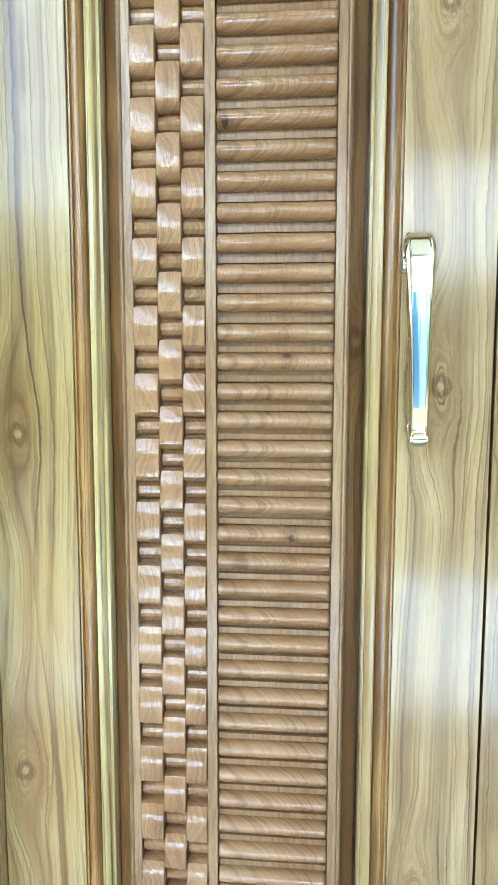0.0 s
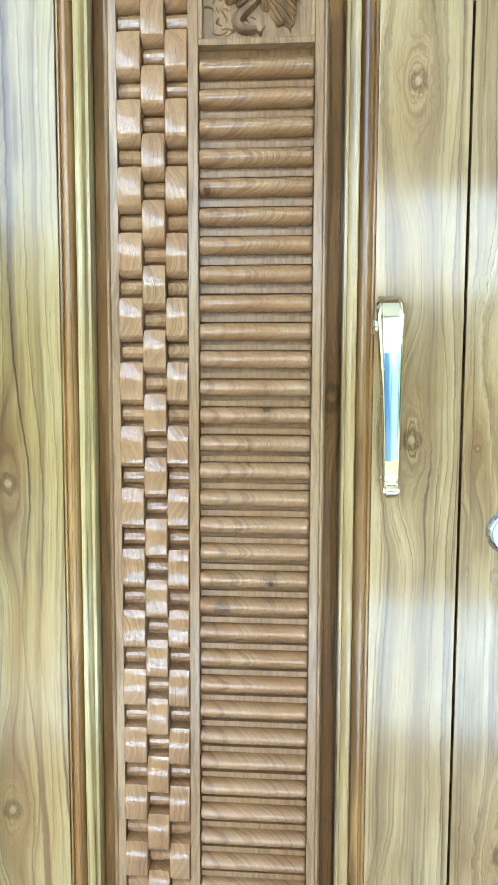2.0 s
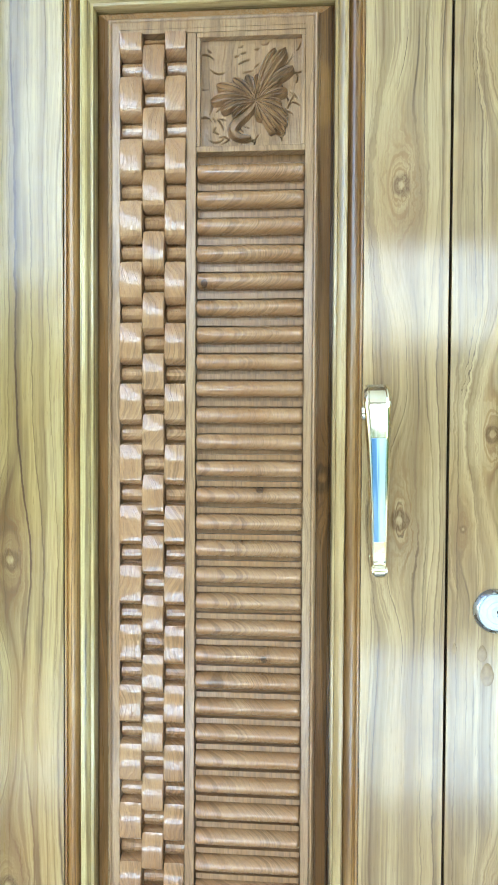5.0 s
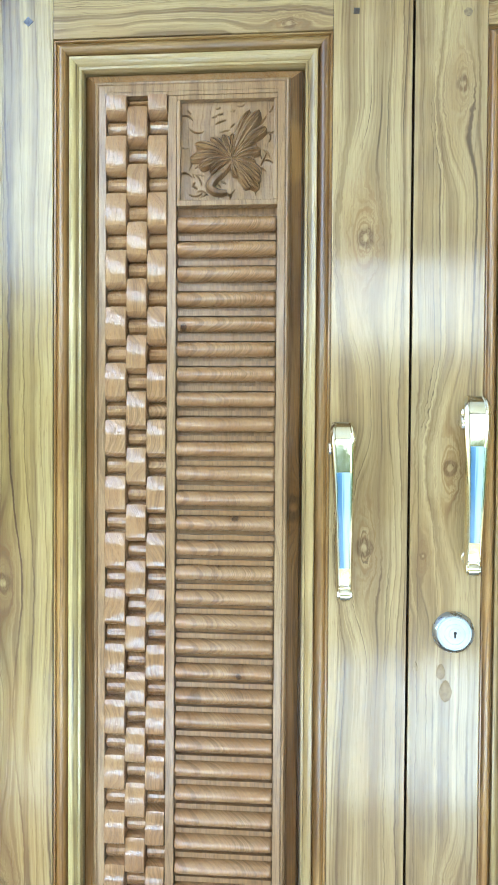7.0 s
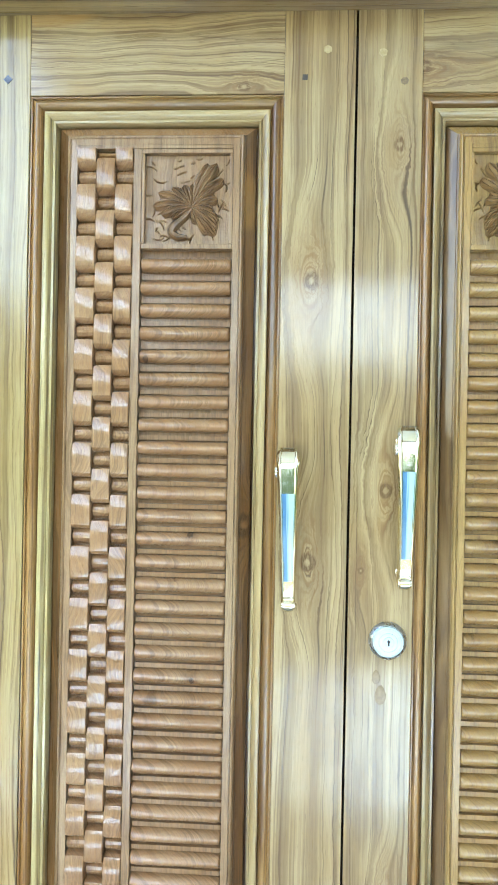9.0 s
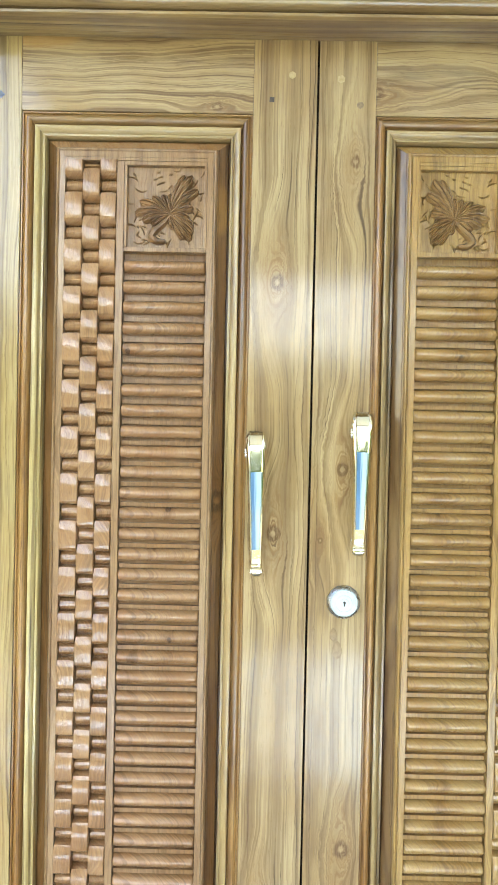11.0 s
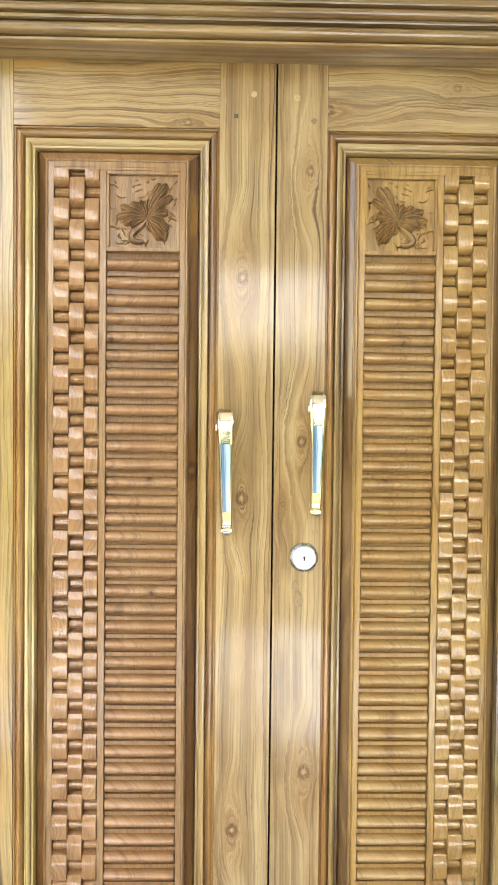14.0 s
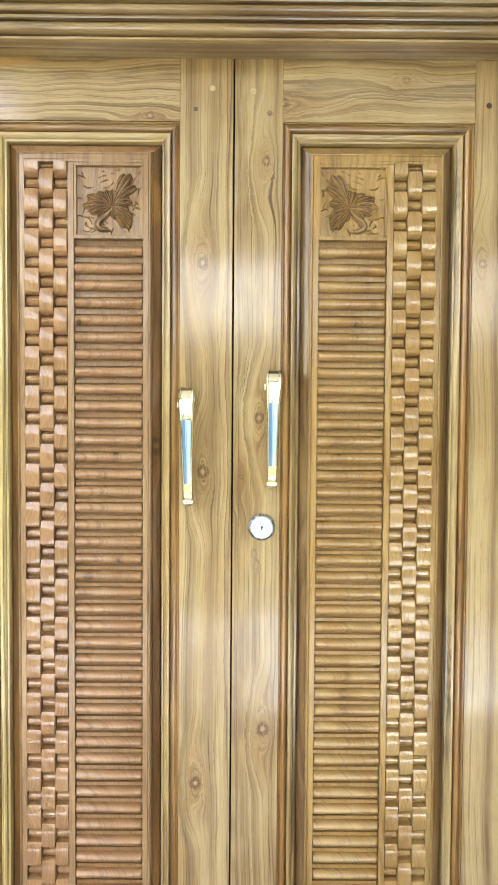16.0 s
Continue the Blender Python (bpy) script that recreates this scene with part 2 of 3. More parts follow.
# The rail's orange patch paints the edge where reflected sky haze ends.
RAIL_L = wood("teak_top_rail_flamed", PALE, PALE_DARK, PALE_TONE, "x", [(-0.186, 1.974, 0.008, 0.028, 0.7)], warp=0.016, lines=46, seed=4.4, power=1.2, run=0.6, streak=0.5, orange_patches=[(-0.52, 2.105, 0.10, 0.030, 0.55)], veins=[(2.026, 0.02, 0.7, 0.0011, [(-0.2, -0.012, 0.09)]), (2.052, 0.0, 0.6, 0.0010, [(-0.3, 0.006, 0.1)]), (2.002, 0.01, 0.5, 0.0009, [(-0.19, -0.012, 0.07)])])
RAIL_R = wood("teak_top_rail_knotted", PALE, PALE_DARK, PALE_TONE, "x", [(0.106, 2.003, 0.012, 0.045, 0.85), (0.379, 2.055, 0.008, 0.03, 0.5)], warp=0.014, lines=34, seed=9.4, power=1.05, run=0.6, streak=0.4, veins=[(2.014, 0.0, 0.7, 0.0016, [(0.16, 0.016, 0.06)]), (2.045, 0.0, 0.5, 0.0010, [(0.379, -0.012, 0.08)])])
MOULD_V = wood("teak_moulding_upright", (0.42, 0.238, 0.078), (0.080, 0.034, 0.010), (0.29, 0.143, 0.040), "z", warp=0.006, lines=62, depth=1.2, seed=3.3, coat=1.0, peel=0.30, streak=0.8, wave=0.0003, worn=0.6, lacquer=1.6)
MOULD_H = wood("teak_moulding_level", (0.38, 0.236, 0.085), (0.085, 0.038, 0.012), (0.27, 0.145, 0.046), "x", warp=0.006, lines=62, depth=1.2, seed=6.1, coat=1.0, peel=0.30, streak=0.8, wave=0.0003, worn=0.6, lacquer=1.6)
BEAD_V = wood("teak_bead_sapwood_upright", (0.56, 0.45, 0.19), (0.15, 0.092, 0.036), (0.43, 0.315, 0.12), "z", warp=0.006, lines=58, depth=1.2, seed=4.3, coat=1.0, peel=0.30, streak=0.8, wave=0.0003, worn=0.6, lacquer=1.6)
BEAD_M = wood("teak_bead_upright", (0.43, 0.315, 0.138), (0.125, 0.072, 0.027), (0.34, 0.225, 0.088), "z", warp=0.006, lines=58, depth=1.2, seed=5.3, coat=1.0, peel=0.30, streak=0.8, wave=0.0003, worn=0.6, lacquer=1.6)
BEAD_H = wood("teak_bead_sapwood_level", (0.41, 0.300, 0.135), (0.12, 0.070, 0.027), (0.33, 0.22, 0.088), "x", warp=0.006, lines=58, depth=1.2, seed=7.1, coat=1.0, peel=0.30, streak=0.8, wave=0.0003, worn=0.6, lacquer=1.6)
FIELD = wood("teak_panel_bevel_brown", (0.19, 0.094, 0.030), (0.045, 0.020, 0.006), (0.12, 0.053, 0.015), "z", [(-0.173, 1.244, 0.016, 0.035, 0.85)], warp=0.016, lines=60, depth=1.0, seed=8.2, coat=0.7, streak=0.6, peel=0.2, orange_patches=[(-0.185, 1.79, 0.03, 0.05, 0.3)])
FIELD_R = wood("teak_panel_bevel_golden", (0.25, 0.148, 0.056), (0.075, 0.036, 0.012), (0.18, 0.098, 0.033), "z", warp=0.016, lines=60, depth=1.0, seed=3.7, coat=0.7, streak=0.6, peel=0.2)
CARVED_L = wood("teak_carved_reddish", (0.415, 0.240, 0.112), (0.070, 0.031, 0.011), (0.345, 0.178, 0.074), "z", [(-0.343, 1.520, 0.004, 0.012, 0.9), (-0.323, 0.948, 0.010, 0.02, 0.5), (-0.262, 1.228, 0.004, 0.012, 0.9), (-0.335, 1.500, 0.003, 0.010, 0.9), (-0.290, 1.165, 0.003, 0.010, 0.8), (-0.255, 0.985, 0.004, 0.012, 0.9)], warp=0.020, lines=105, band=0.35, depth=1.2, seed=1.9, coat=1.0, rough=0.28, run=1.5, power=0.72, streak=0.2, peel=0.05, scuff=0.02, lacquer=1.74, stretch=(0.55, 0.9), worn=0.9)
CARVED_R = wood("teak_carved_golden", (0.44, 0.280, 0.104), (0.082, 0.040, 0.012), (0.36, 0.202, 0.064), "z", [(0.239, 1.236, 0.007, 0.02, 0.7), (0.259, 0.670, 0.007, 0.02, 0.7), (0.30, 1.615, 0.005, 0.02, 0.6), (0.275, 1.520, 0.005, 0.015, 0.7), (0.315, 1.545, 0.004, 0.014, 0.6), (0.205, 1.075, 0.004, 0.014, 0.6)], warp=0.020, lines=105, band=0.35, depth=1.2, seed=6.7, coat=1.0, rough=0.28, run=1.5, power=0.62, streak=0.2, peel=0.05, scuff=0.02, lacquer=1.74, stretch=(0.55, 0.9), worn=0.9)
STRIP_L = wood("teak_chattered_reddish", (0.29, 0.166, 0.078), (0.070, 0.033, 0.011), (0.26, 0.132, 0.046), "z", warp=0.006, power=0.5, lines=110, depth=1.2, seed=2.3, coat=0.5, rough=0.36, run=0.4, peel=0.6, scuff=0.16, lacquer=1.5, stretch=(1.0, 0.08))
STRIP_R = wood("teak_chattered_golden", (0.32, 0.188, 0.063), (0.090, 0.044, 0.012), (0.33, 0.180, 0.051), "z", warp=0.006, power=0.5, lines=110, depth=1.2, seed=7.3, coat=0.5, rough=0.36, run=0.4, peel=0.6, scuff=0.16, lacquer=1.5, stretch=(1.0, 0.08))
TRIM_L = wood("teak_panel_edge_reddish", (0.38, 0.245, 0.125), (0.066, 0.031, 0.012), (0.31, 0.180, 0.084), "z", warp=0.016, lines=55, depth=1.2, seed=1.9, coat=0.9, run=0.9, peel=0.28, scuff=0.05, lacquer=1.45, streak=0.2, power=0.6, worn=0.5)
TRIM_R = wood("teak_panel_edge_golden", (0.43, 0.272, 0.096), (0.086, 0.042, 0.012), (0.35, 0.200, 0.062), "z", warp=0.016, lines=55, depth=1.2, seed=6.7, coat=0.9, run=0.9, peel=0.28, scuff=0.05, lacquer=1.45, streak=0.2, power=0.6, worn=0.5)
FLOWER_L = wood("teak_flower_brown", (0.29, 0.162, 0.072), (0.060, 0.029, 0.011), (0.22, 0.115, 0.048), "z", warp=0.02, lines=60, depth=1.6, seed=2.9, coat=0.9, rough=0.34, run=1.4, peel=0.2, scuff=0.05, worn=0.6)
FLOWER_R = wood("teak_flower_golden_brown", (0.32, 0.190, 0.074), (0.085, 0.045, 0.017), (0.25, 0.138, 0.050), "z", warp=0.02, lines=60, depth=1.6, seed=3.9, coat=0.7, rough=0.34, run=1.4, peel=0.2, scuff=0.05, worn=0.6)
FRAME_H = wood("teak_door_frame_head", (0.31, 0.21, 0.085), (0.085, 0.044, 0.017), (0.22, 0.13, 0.047), "x", warp=0.006, lines=55, depth=1.0, seed=2.2, coat=1.0, peel=0.25, streak=0.7)
FRAME_V = wood("teak_door_frame_jamb", (0.40, 0.27, 0.11), (0.15, 0.085, 0.03), (0.32, 0.20, 0.08), "z", warp=0.010, lines=60, depth=1.0, seed=5.9, coat=1.0)
PEG_DARK = plain("dark_peg_wood", (0.03, 0.02, 0.015), (0.05, 0.035, 0.025), 200, 0.5)
PEG_BROWN = plain("brown_peg_wood", (0.24, 0.16, 0.075), (0.15, 0.095, 0.045), 200, 0.4)
DRIP = plain("dried_varnish", (0.27, 0.18, 0.085), (0.21, 0.135, 0.06), 120, 0.22, 0.1)
PEG_BLUE = plain("blue_grey_peg", (0.10, 0.12, 0.17), (0.16, 0.17, 0.20), 200, 0.5)
PEG_PALE = plain("pale_peg_wood", (0.46, 0.34, 0.16), (0.36, 0.25, 0.10), 200, 0.4)
GOLD = metal("polished_pale_brass", (0.80, 0.74, 0.52), 0.10, (0.80, 0.77, 0.62))
CHROME = metal("polished_chrome", (0.86, 0.88, 0.88), 0.10)
STEEL = metal("dull_steel_ring", (0.46, 0.47, 0.47), 0.28, (0.38, 0.39, 0.39))
DISC = plain("satin_white_face", (0.50, 0.58, 0.58), (0.44, 0.51, 0.51), 60, 0.28, 0.05)
DARK = plain("black_gap", (0.012, 0.010, 0.008), (0.02, 0.016, 0.012), 30, 0.9)
film = Nodes("blue_protective_film")
fx = film.add("ShaderNodeSeparateXYZ")
film.put(fx.inputs[0], film.add("ShaderNodeTexCoord").outputs["Object"])
# Mirrored upright edges are painted into the film's blue as darker and lighter streaks.
streak = film.noise(film.combine(fx.outputs[0], 0.0, film.math("MULTIPLY", fx.outputs[2], 0.03)), 170.0, 2.0)
side = film.ramp(film.math("MULTIPLY_ADD", streak, 0.010, fx.outputs[0]), 0.0015, 0.0085)
tint = film.mix(film.ramp(streak, 0.45, 0.55), (0.11, 0.25, 0.41), (0.30, 0.48, 0.60))
film.set(Base_Color=film.mix(side, tint, (0.50, 0.68, 0.72)), Metallic=0.35, Roughness=0.18, Coat_Weight=0.8, Coat_Roughness=0.05,
         Normal=film.bump(streak, 0.2, 0.001))
FILM = film.mat
PLASTER = plain("grey_cement_plaster", (0.38, 0.37, 0.35), (0.33, 0.32, 0.30), 3.0, 0.85)
CEILING = plain("porch_ceiling_plaster", (0.80, 0.79, 0.76), (0.75, 0.74, 0.71), 3.0, 0.9)
TILE = plain("grey_floor_tile", (0.19, 0.187, 0.183), (0.16, 0.157, 0.153), 2.0, 0.35)
# Sky's blue reflection is put into the colour of this unseen sunlit ground.
GLARE_GROUND = plain("glare_ground_blue", (0.50, 0.73, 1.0), (0.44, 0.66, 0.93), 2.0, 0.7)
# Dark grey for an unseen strip that cuts the mirrored bright ground.
GLARE_BREAK = plain("glare_break_grey", (0.15, 0.155, 0.155), (0.12, 0.122, 0.122), 2.0, 0.8)
EARTH = plain("dry_ground", (0.07, 0.075, 0.035), (0.10, 0.085, 0.05), 0.6, 0.95)
HEDGE = plain("far_foliage", (0.05, 0.08, 0.025), (0.08, 0.11, 0.04), 1.5, 0.9)


# ---- building helpers ----
def mesh_of(bm, name, material, smooth=None):
    bmesh.ops.recalc_face_normals(bm, faces=bm.faces)
    me = bpy.data.meshes.new(name)
    bm.to_mesh(me)
    bm.free()
    me.materials.append(material)
    if smooth is not None:
        me.shade_smooth()
        me.set_sharp_from_angle(angle=radians(smooth))
    return me


def part(name, bm, material, parent, label="", smooth=None):
    ob = new(name, mesh_of(bm, name, material, smooth))
    ob.parent = parent
    return tagged(ob, label) if label else ob


def placed(name, me, parent, m):
    """One more piece on a mesh that alike pieces share."""
    ob = new(name, me)
    ob.parent, ob.matrix_basis = parent, m
    return ob


def box(bm, lo, hi, bevel=0.0, segments=2):
    made = bmesh.ops.create_cube(bm, size=1.0)["verts"]
    c, s = (Vector(lo) + Vector(hi)) / 2, Vector(hi) - Vector(lo)
    for v in made:
        v.co = Vector((v.co.x * s.x, v.co.y * s.y, v.co.z * s.z)) + c
    if bevel:
        bmesh.ops.bevel(bm, geom=list({e for v in made for e in v.link_edges}), offset=bevel, segments=segments, profile=0.6, affect="EDGES")
    return bm


def boxed(lo, hi, bevel=0.0):
    return box(bmesh.new(), lo, hi, bevel)


def extrude(bm, ring, move, caps=True):
    """A prism from a closed outline (a list of points) and the way that it is pushed."""
    a = [bm.verts.new(p) for p in ring]
    b = [bm.verts.new(Vector(p) + Vector(move)) for p in ring]
    for i in range(len(ring)):
        j = (i + 1) % len(ring)
        bm.faces.new((a[i], a[j], b[j], b[i]))
    if caps:
        bm.faces.new(a)
        bm.faces.new(b[::-1])
    return bm


def lathe(bm, rows, centre, axis="y", steps=40):
    """A turned form: rows of (radius, height along the axis)."""
    rings = []
    for r, h in rows:
        ring = []
        for i in range(steps):
            a = 2 * math.pi * i / steps
            u, w = r * math.cos(a), r * math.sin(a)
            p = (u, h, w) if axis == "y" else ((h, u, w) if axis == "x" else (u, w, h))
            ring.append(bm.verts.new(Vector(centre) + Vector(p)))
        rings.append(ring)
    for p, q in zip(rings, rings[1:]):
        for i in range(steps):
            bm.faces.new((p[i], p[(i + 1) % steps], q[(i + 1) % steps], q[i]))
    bm.faces.new(rings[0])
    bm.faces.new(rings[-1][::-1])
    return bm


def mitred(profile, x0, x1, z0, z1, side):
    """One side of a mitred frame round the opening x0..x1, z0..z1. profile: (inset from the opening's edge, y)."""
    bm = bmesh.new()
    rows = []
    for s, y in profile:
        if side == "top":
            rows.append(((x0 + s, y, z1 - s), (x1 - s, y, z1 - s)))
        elif side == "bottom":
            rows.append(((x1 - s, y, z0 + s), (x0 + s, y, z0 + s)))
        elif side == "left":
            rows.append(((x0 + s, y, z0 + s), (x0 + s, y, z1 - s)))
        else:
            rows.append(((x1 - s, y, z1 - s), (x1 - s, y, z0 + s)))
    steps = 1
    v = [[bm.verts.new(Vector(a).lerp(Vector(b), k / steps)) for k in range(steps + 1)] for a, b in rows]
    n = len(v)
    for i in range(n):
        j = (i + 1) % n
        bm.faces.new((v[i][0], v[i][1], v[j][1], v[j][0]))
    bm.faces.new([r[0] for r in v])
    bm.faces.new([r[1] for r in v][::-1])
    return bm


def curve(points, steps=6):
    """A smooth run through the points (s, y), for profiles."""
    out = []
    p = [Vector(q) for q in points]
    for i in range(len(p) - 1):
        a, b, c, d = p[max(i - 1, 0)], p[i], p[i + 1], p[min(i + 2, len(p) - 1)]
        for k in range(steps):
            t = k / steps
            out.append(0.5 * ((2 * b) + (c - a) * t + (2 * a - 5 * b + 4 * c - d) * t * t + (3 * b - a - 3 * c + d) * t ** 3))
    out.append(p[-1])
    return out


# ---- the porch: floor, walls, ceiling and what lies beyond ----
FLOOR_Z, LEAF_TOP, FRAME_IN = 0.0, 2.110, 0.665
FRONT, WEST, EAST, ROOF_WEST = -3.3, -1.9, 1.9, -1.05


def structure(name, bm, material, label, category):
    ob = new(name, mesh_of(bm, name, material))
    return tagged(ob, label, category, kind="structure")


structure("floor", boxed((WEST, -1.30, -0.12), (EAST, 0.40, FLOOR_Z)), TILE, "grey stone tile floor before the teak door", "floor")
# Two unseen pale slabs, placed where stiles and weave should mirror a bright patch.
structure("pavement", boxed((0.08, -3.05, -0.12), (1.35, -1.303, FLOOR_Z - 0.01)), GLARE_GROUND, "unseen sunlit ground, its pale blue and outline added for varnish glare", "pavement")
structure("pavement", boxed((-1.15, -2.85, -0.12), (-0.50, -1.303, FLOOR_Z - 0.01)), GLARE_GROUND, "unseen sunlit ground, its pale blue and outline added for varnish glare", "pavement")
# Added dark strip, out of view, so the lock stiles mirror less brightness.
structure("path", boxed((-0.497, -2.95, -0.12), (0.077, -1.303, FLOOR_Z - 0.012)), GLARE_BREAK, "unseen dark ground strip added to keep glare off the lock stiles", "path")
ground = boxed((-300, -300, -0.6), (300, 300, -0.30))
structure("ground", ground, EARTH, "dry earth ground stretching away outside", "ground")
structure("ceiling", boxed((ROOF_WEST, FRONT, 2.75), (EAST, 0.40, 2.90)), CEILING, "plain off-white plastered porch ceiling", "ceiling")
structure("beam", boxed((ROOF_WEST, FRONT - 0.10, 2.43), (EAST + 0.15, FRONT, 2.90)), PLASTER, "plastered beam across the porch front", "beam")
structure("wall_west", boxed((WEST - 0.15, FRONT, -0.12), (WEST, 0.40, 0.60)), PLASTER, "low grey cement plastered porch side wall", "wall")
structure("wall_east", boxed((EAST, FRONT, -0.12), (EAST + 0.15, 0.40, 2.90)), PLASTER, "grey cement plastered porch side wall", "wall")
wall = bmesh.new()
box(wall, (WEST, -0.03, 0.0), (-0.815, 0.12, 2.75))
box(wall, (0.815, -0.03, 0.0), (EAST, 0.12, 2.75))
box(wall, (-0.815, -0.03, 2.265), (0.815, 0.12, 2.75))
structure("wall_north", wall, PLASTER, "grey cement plastered wall round the teak frame", "wall")
structure("wall_inner", boxed((WEST, 0.30, 0.0), (EAST, 0.40, 2.75)), DARK, "dark unlit interior behind the doors", "wall")
# Unseen foliage added to block low sky; taller westward to darken the hinge stile's reflection.
hedge = bmesh.new()
for i in range(80):
    bx = -12.0 + 31 * i / 79
    box(hedge, (bx - 0.4, -13 + random.uniform(-0.6, 0.6), -0.3), (bx + 0.4, -12.2 + random.uniform(-0.3, 0.6), (2.85 if bx > -4.3 else 4.1) + random.uniform(-0.3, 0.3)), 0.15, 1)
structure("backdrop", hedge, HEDGE, "unseen dark green foliage added beyond the porch to block low sky", "foliage")

# ---- door frame ----
head = [(0.0, 2.098), (-0.066, 2.098), (-0.070, 2.100), (-0.0710, 2.1045), (-0.0690, 2.1060), (-0.0610, 2.1064), (-0.0610, 2.1086), (-0.0690, 2.1090)]
head += [tuple(p) for p in curve([(-0.0725, 2.1100), (-0.0805, 2.1140), (-0.0850, 2.1210), (-0.0830, 2.1280), (-0.0770, 2.1310)], 5)]
head += [(-0.0700, 2.1314), (-0.0700, 2.1336), (-0.0865, 2.1342), (-0.0880, 2.1360), (-0.0875, 2.1405), (-0.0790, 2.1412), (-0.0790, 2.1436)]
head += [tuple(p) for p in curve([(-0.0860, 2.1442), (-0.0930, 2.1475), (-0.0965, 2.1530), (-0.0945, 2.1590), (-0.0890, 2.1615)], 4)]
head += [(-0.0820, 2.1620), (-0.0820, 2.1640), (-0.0975, 2.1648), (-0.0990, 2.167), (-0.0990, 2.262), (-0.096, 2.265), (0.10, 2.265), (0.10, 2.1135), (0.0, 2.1135)]
door_frame = tagged(new("door_frame"), "moulded varnished teak frame round the double door", "door frame", kind="structure")
bm = bmesh.new()
extrude(bm, [(-0.815, y, z) for y, z in head], (1.63, 0, 0))
part("head", bm, FRAME_H, door_frame, smooth=30)
for s in (-1, 1):
    bm = bmesh.new()
    extrude(bm, [(s * (FRAME_IN + 0.001 + (z - 2.098) * 0.895), y, 0.0) for y, z in head], (0, 0, 2.097))
    part("jamb", bm, FRAME_V, door_frame, smooth=30)

# ---- the two leaves ----
THICK = 0.040
P_BOT, P_TOP = 0.090, 1.962
SLAT_PITCH, SLAT_FIRST = 0.0385, 1.669
WEAVE_PITCH, WEAVE_FIRST = 0.0872, 1.860


def slat_mesh(width, material):
    """One half-round louvre slat with rounded ends, its lower edge at z = 0."""
    side = [(0.0200, 0.0236), (0.0165, 0.0235)]
    for a in (72, 54, 37, 22, 8, -4, -16, -32, -50, -70):
        side.append((0.0160 - 0.0176 * math.cos(radians(a)) - (0.0006 if a in (8, -4) else 0.0), 0.01175 + 0.01175 * math.sin(radians(a))))
    side += [(0.0165, 0.0), (0.0200, 0.0)]
    bm = bmesh.new()
    ends = [(0.0, 0.72), (0.0012, 0.88), (0.0035, 0.97), (0.0070, 1.0)]
    cuts = [(-width / 2 + e, k) for e, k in ends] + [(width / 2 - e, k) for e, k in ends[::-1]]
    rings = []
    for x, k in cuts:
        rings.append([bm.verts.new((x, 0.016 + (y - 0.016) * k if y < 0.016 else y, 0.012 + (z - 0.012) * (0.55 + 0.45 * k))) for y, z in side])
    for p, q in zip(rings, rings[1:]):
        for i in range(len(side)):
            j = (i + 1) % len(side)
            bm.faces.new((p[i], p[j], q[j], q[i]))
    bm.faces.new(rings[0])
    bm.faces.new(rings[-1][::-1])
    return mesh_of(bm, "slat", material, 40)


def block_mesh(name, width, side, material, crown):
    """A carved strip of the basket weave; side: (y, z) from top to bottom; crown: how far its edges fall back."""
    bm = bmesh.new()
    rings = []
    for f in (-1.0, -0.94, -0.8, -0.4, 0.4, 0.8, 0.94, 1.0):
        fall, arch, tail = crown * f ** 6 + (0.0008 if abs(f) == 1.0 else 0.0), 0.0010 * f * f, side[-1][1]
        ring = [bm.verts.new((f * width / 2, y + fall, z - arch * max(0.0, 1 - 2.2 * z / tail))) for y, z in side]
        ring += [bm.verts.new((f * width / 2, 0.0215, side[-1][1])), bm.verts.new((f * width / 2, 0.0215, side[0][1] - arch))]
        rings.append(ring)
    n = len(rings[0])
    for p, q in zip(rings, rings[1:]):
        for i in range(n):
            bm.faces.new((p[i], p[(i + 1) % n], q[(i + 1) % n], q[i]))
    bm.faces.new(rings[0])
    bm.faces.new(rings[-1][::-1])
    return mesh_of(bm, name, material, 20)


CREST = -0.0295
OVER = [(0.0125, 0.0), (0.0066, -0.0007)]
OVER += [(-0.0028 + 7.8 * (z - CREST) ** 2, z) for z in (-0.002, -0.006, -0.011, -0.016, -0.021, -0.026)]
OVER += [(-0.0028 + 2.9 * (z - CREST) ** 2, z) for z in (-0.0295, -0.034, -0.040, -0.046, -0.050)]
OVER += [(-0.0010, -0.0526), (0.0006, -0.0547), (0.0034, -0.0568), (0.0068, -0.0588), (0.0108, -0.0603), (0.0165, -0.0614)]
UNDER = [(0.0205, 0.0), (0.0160, -0.0022), (0.0118, -0.0065), (0.0100, -0.0112), (0.0106, -0.0155), (0.0148, -0.0212), (0.0205, -0.0248)]


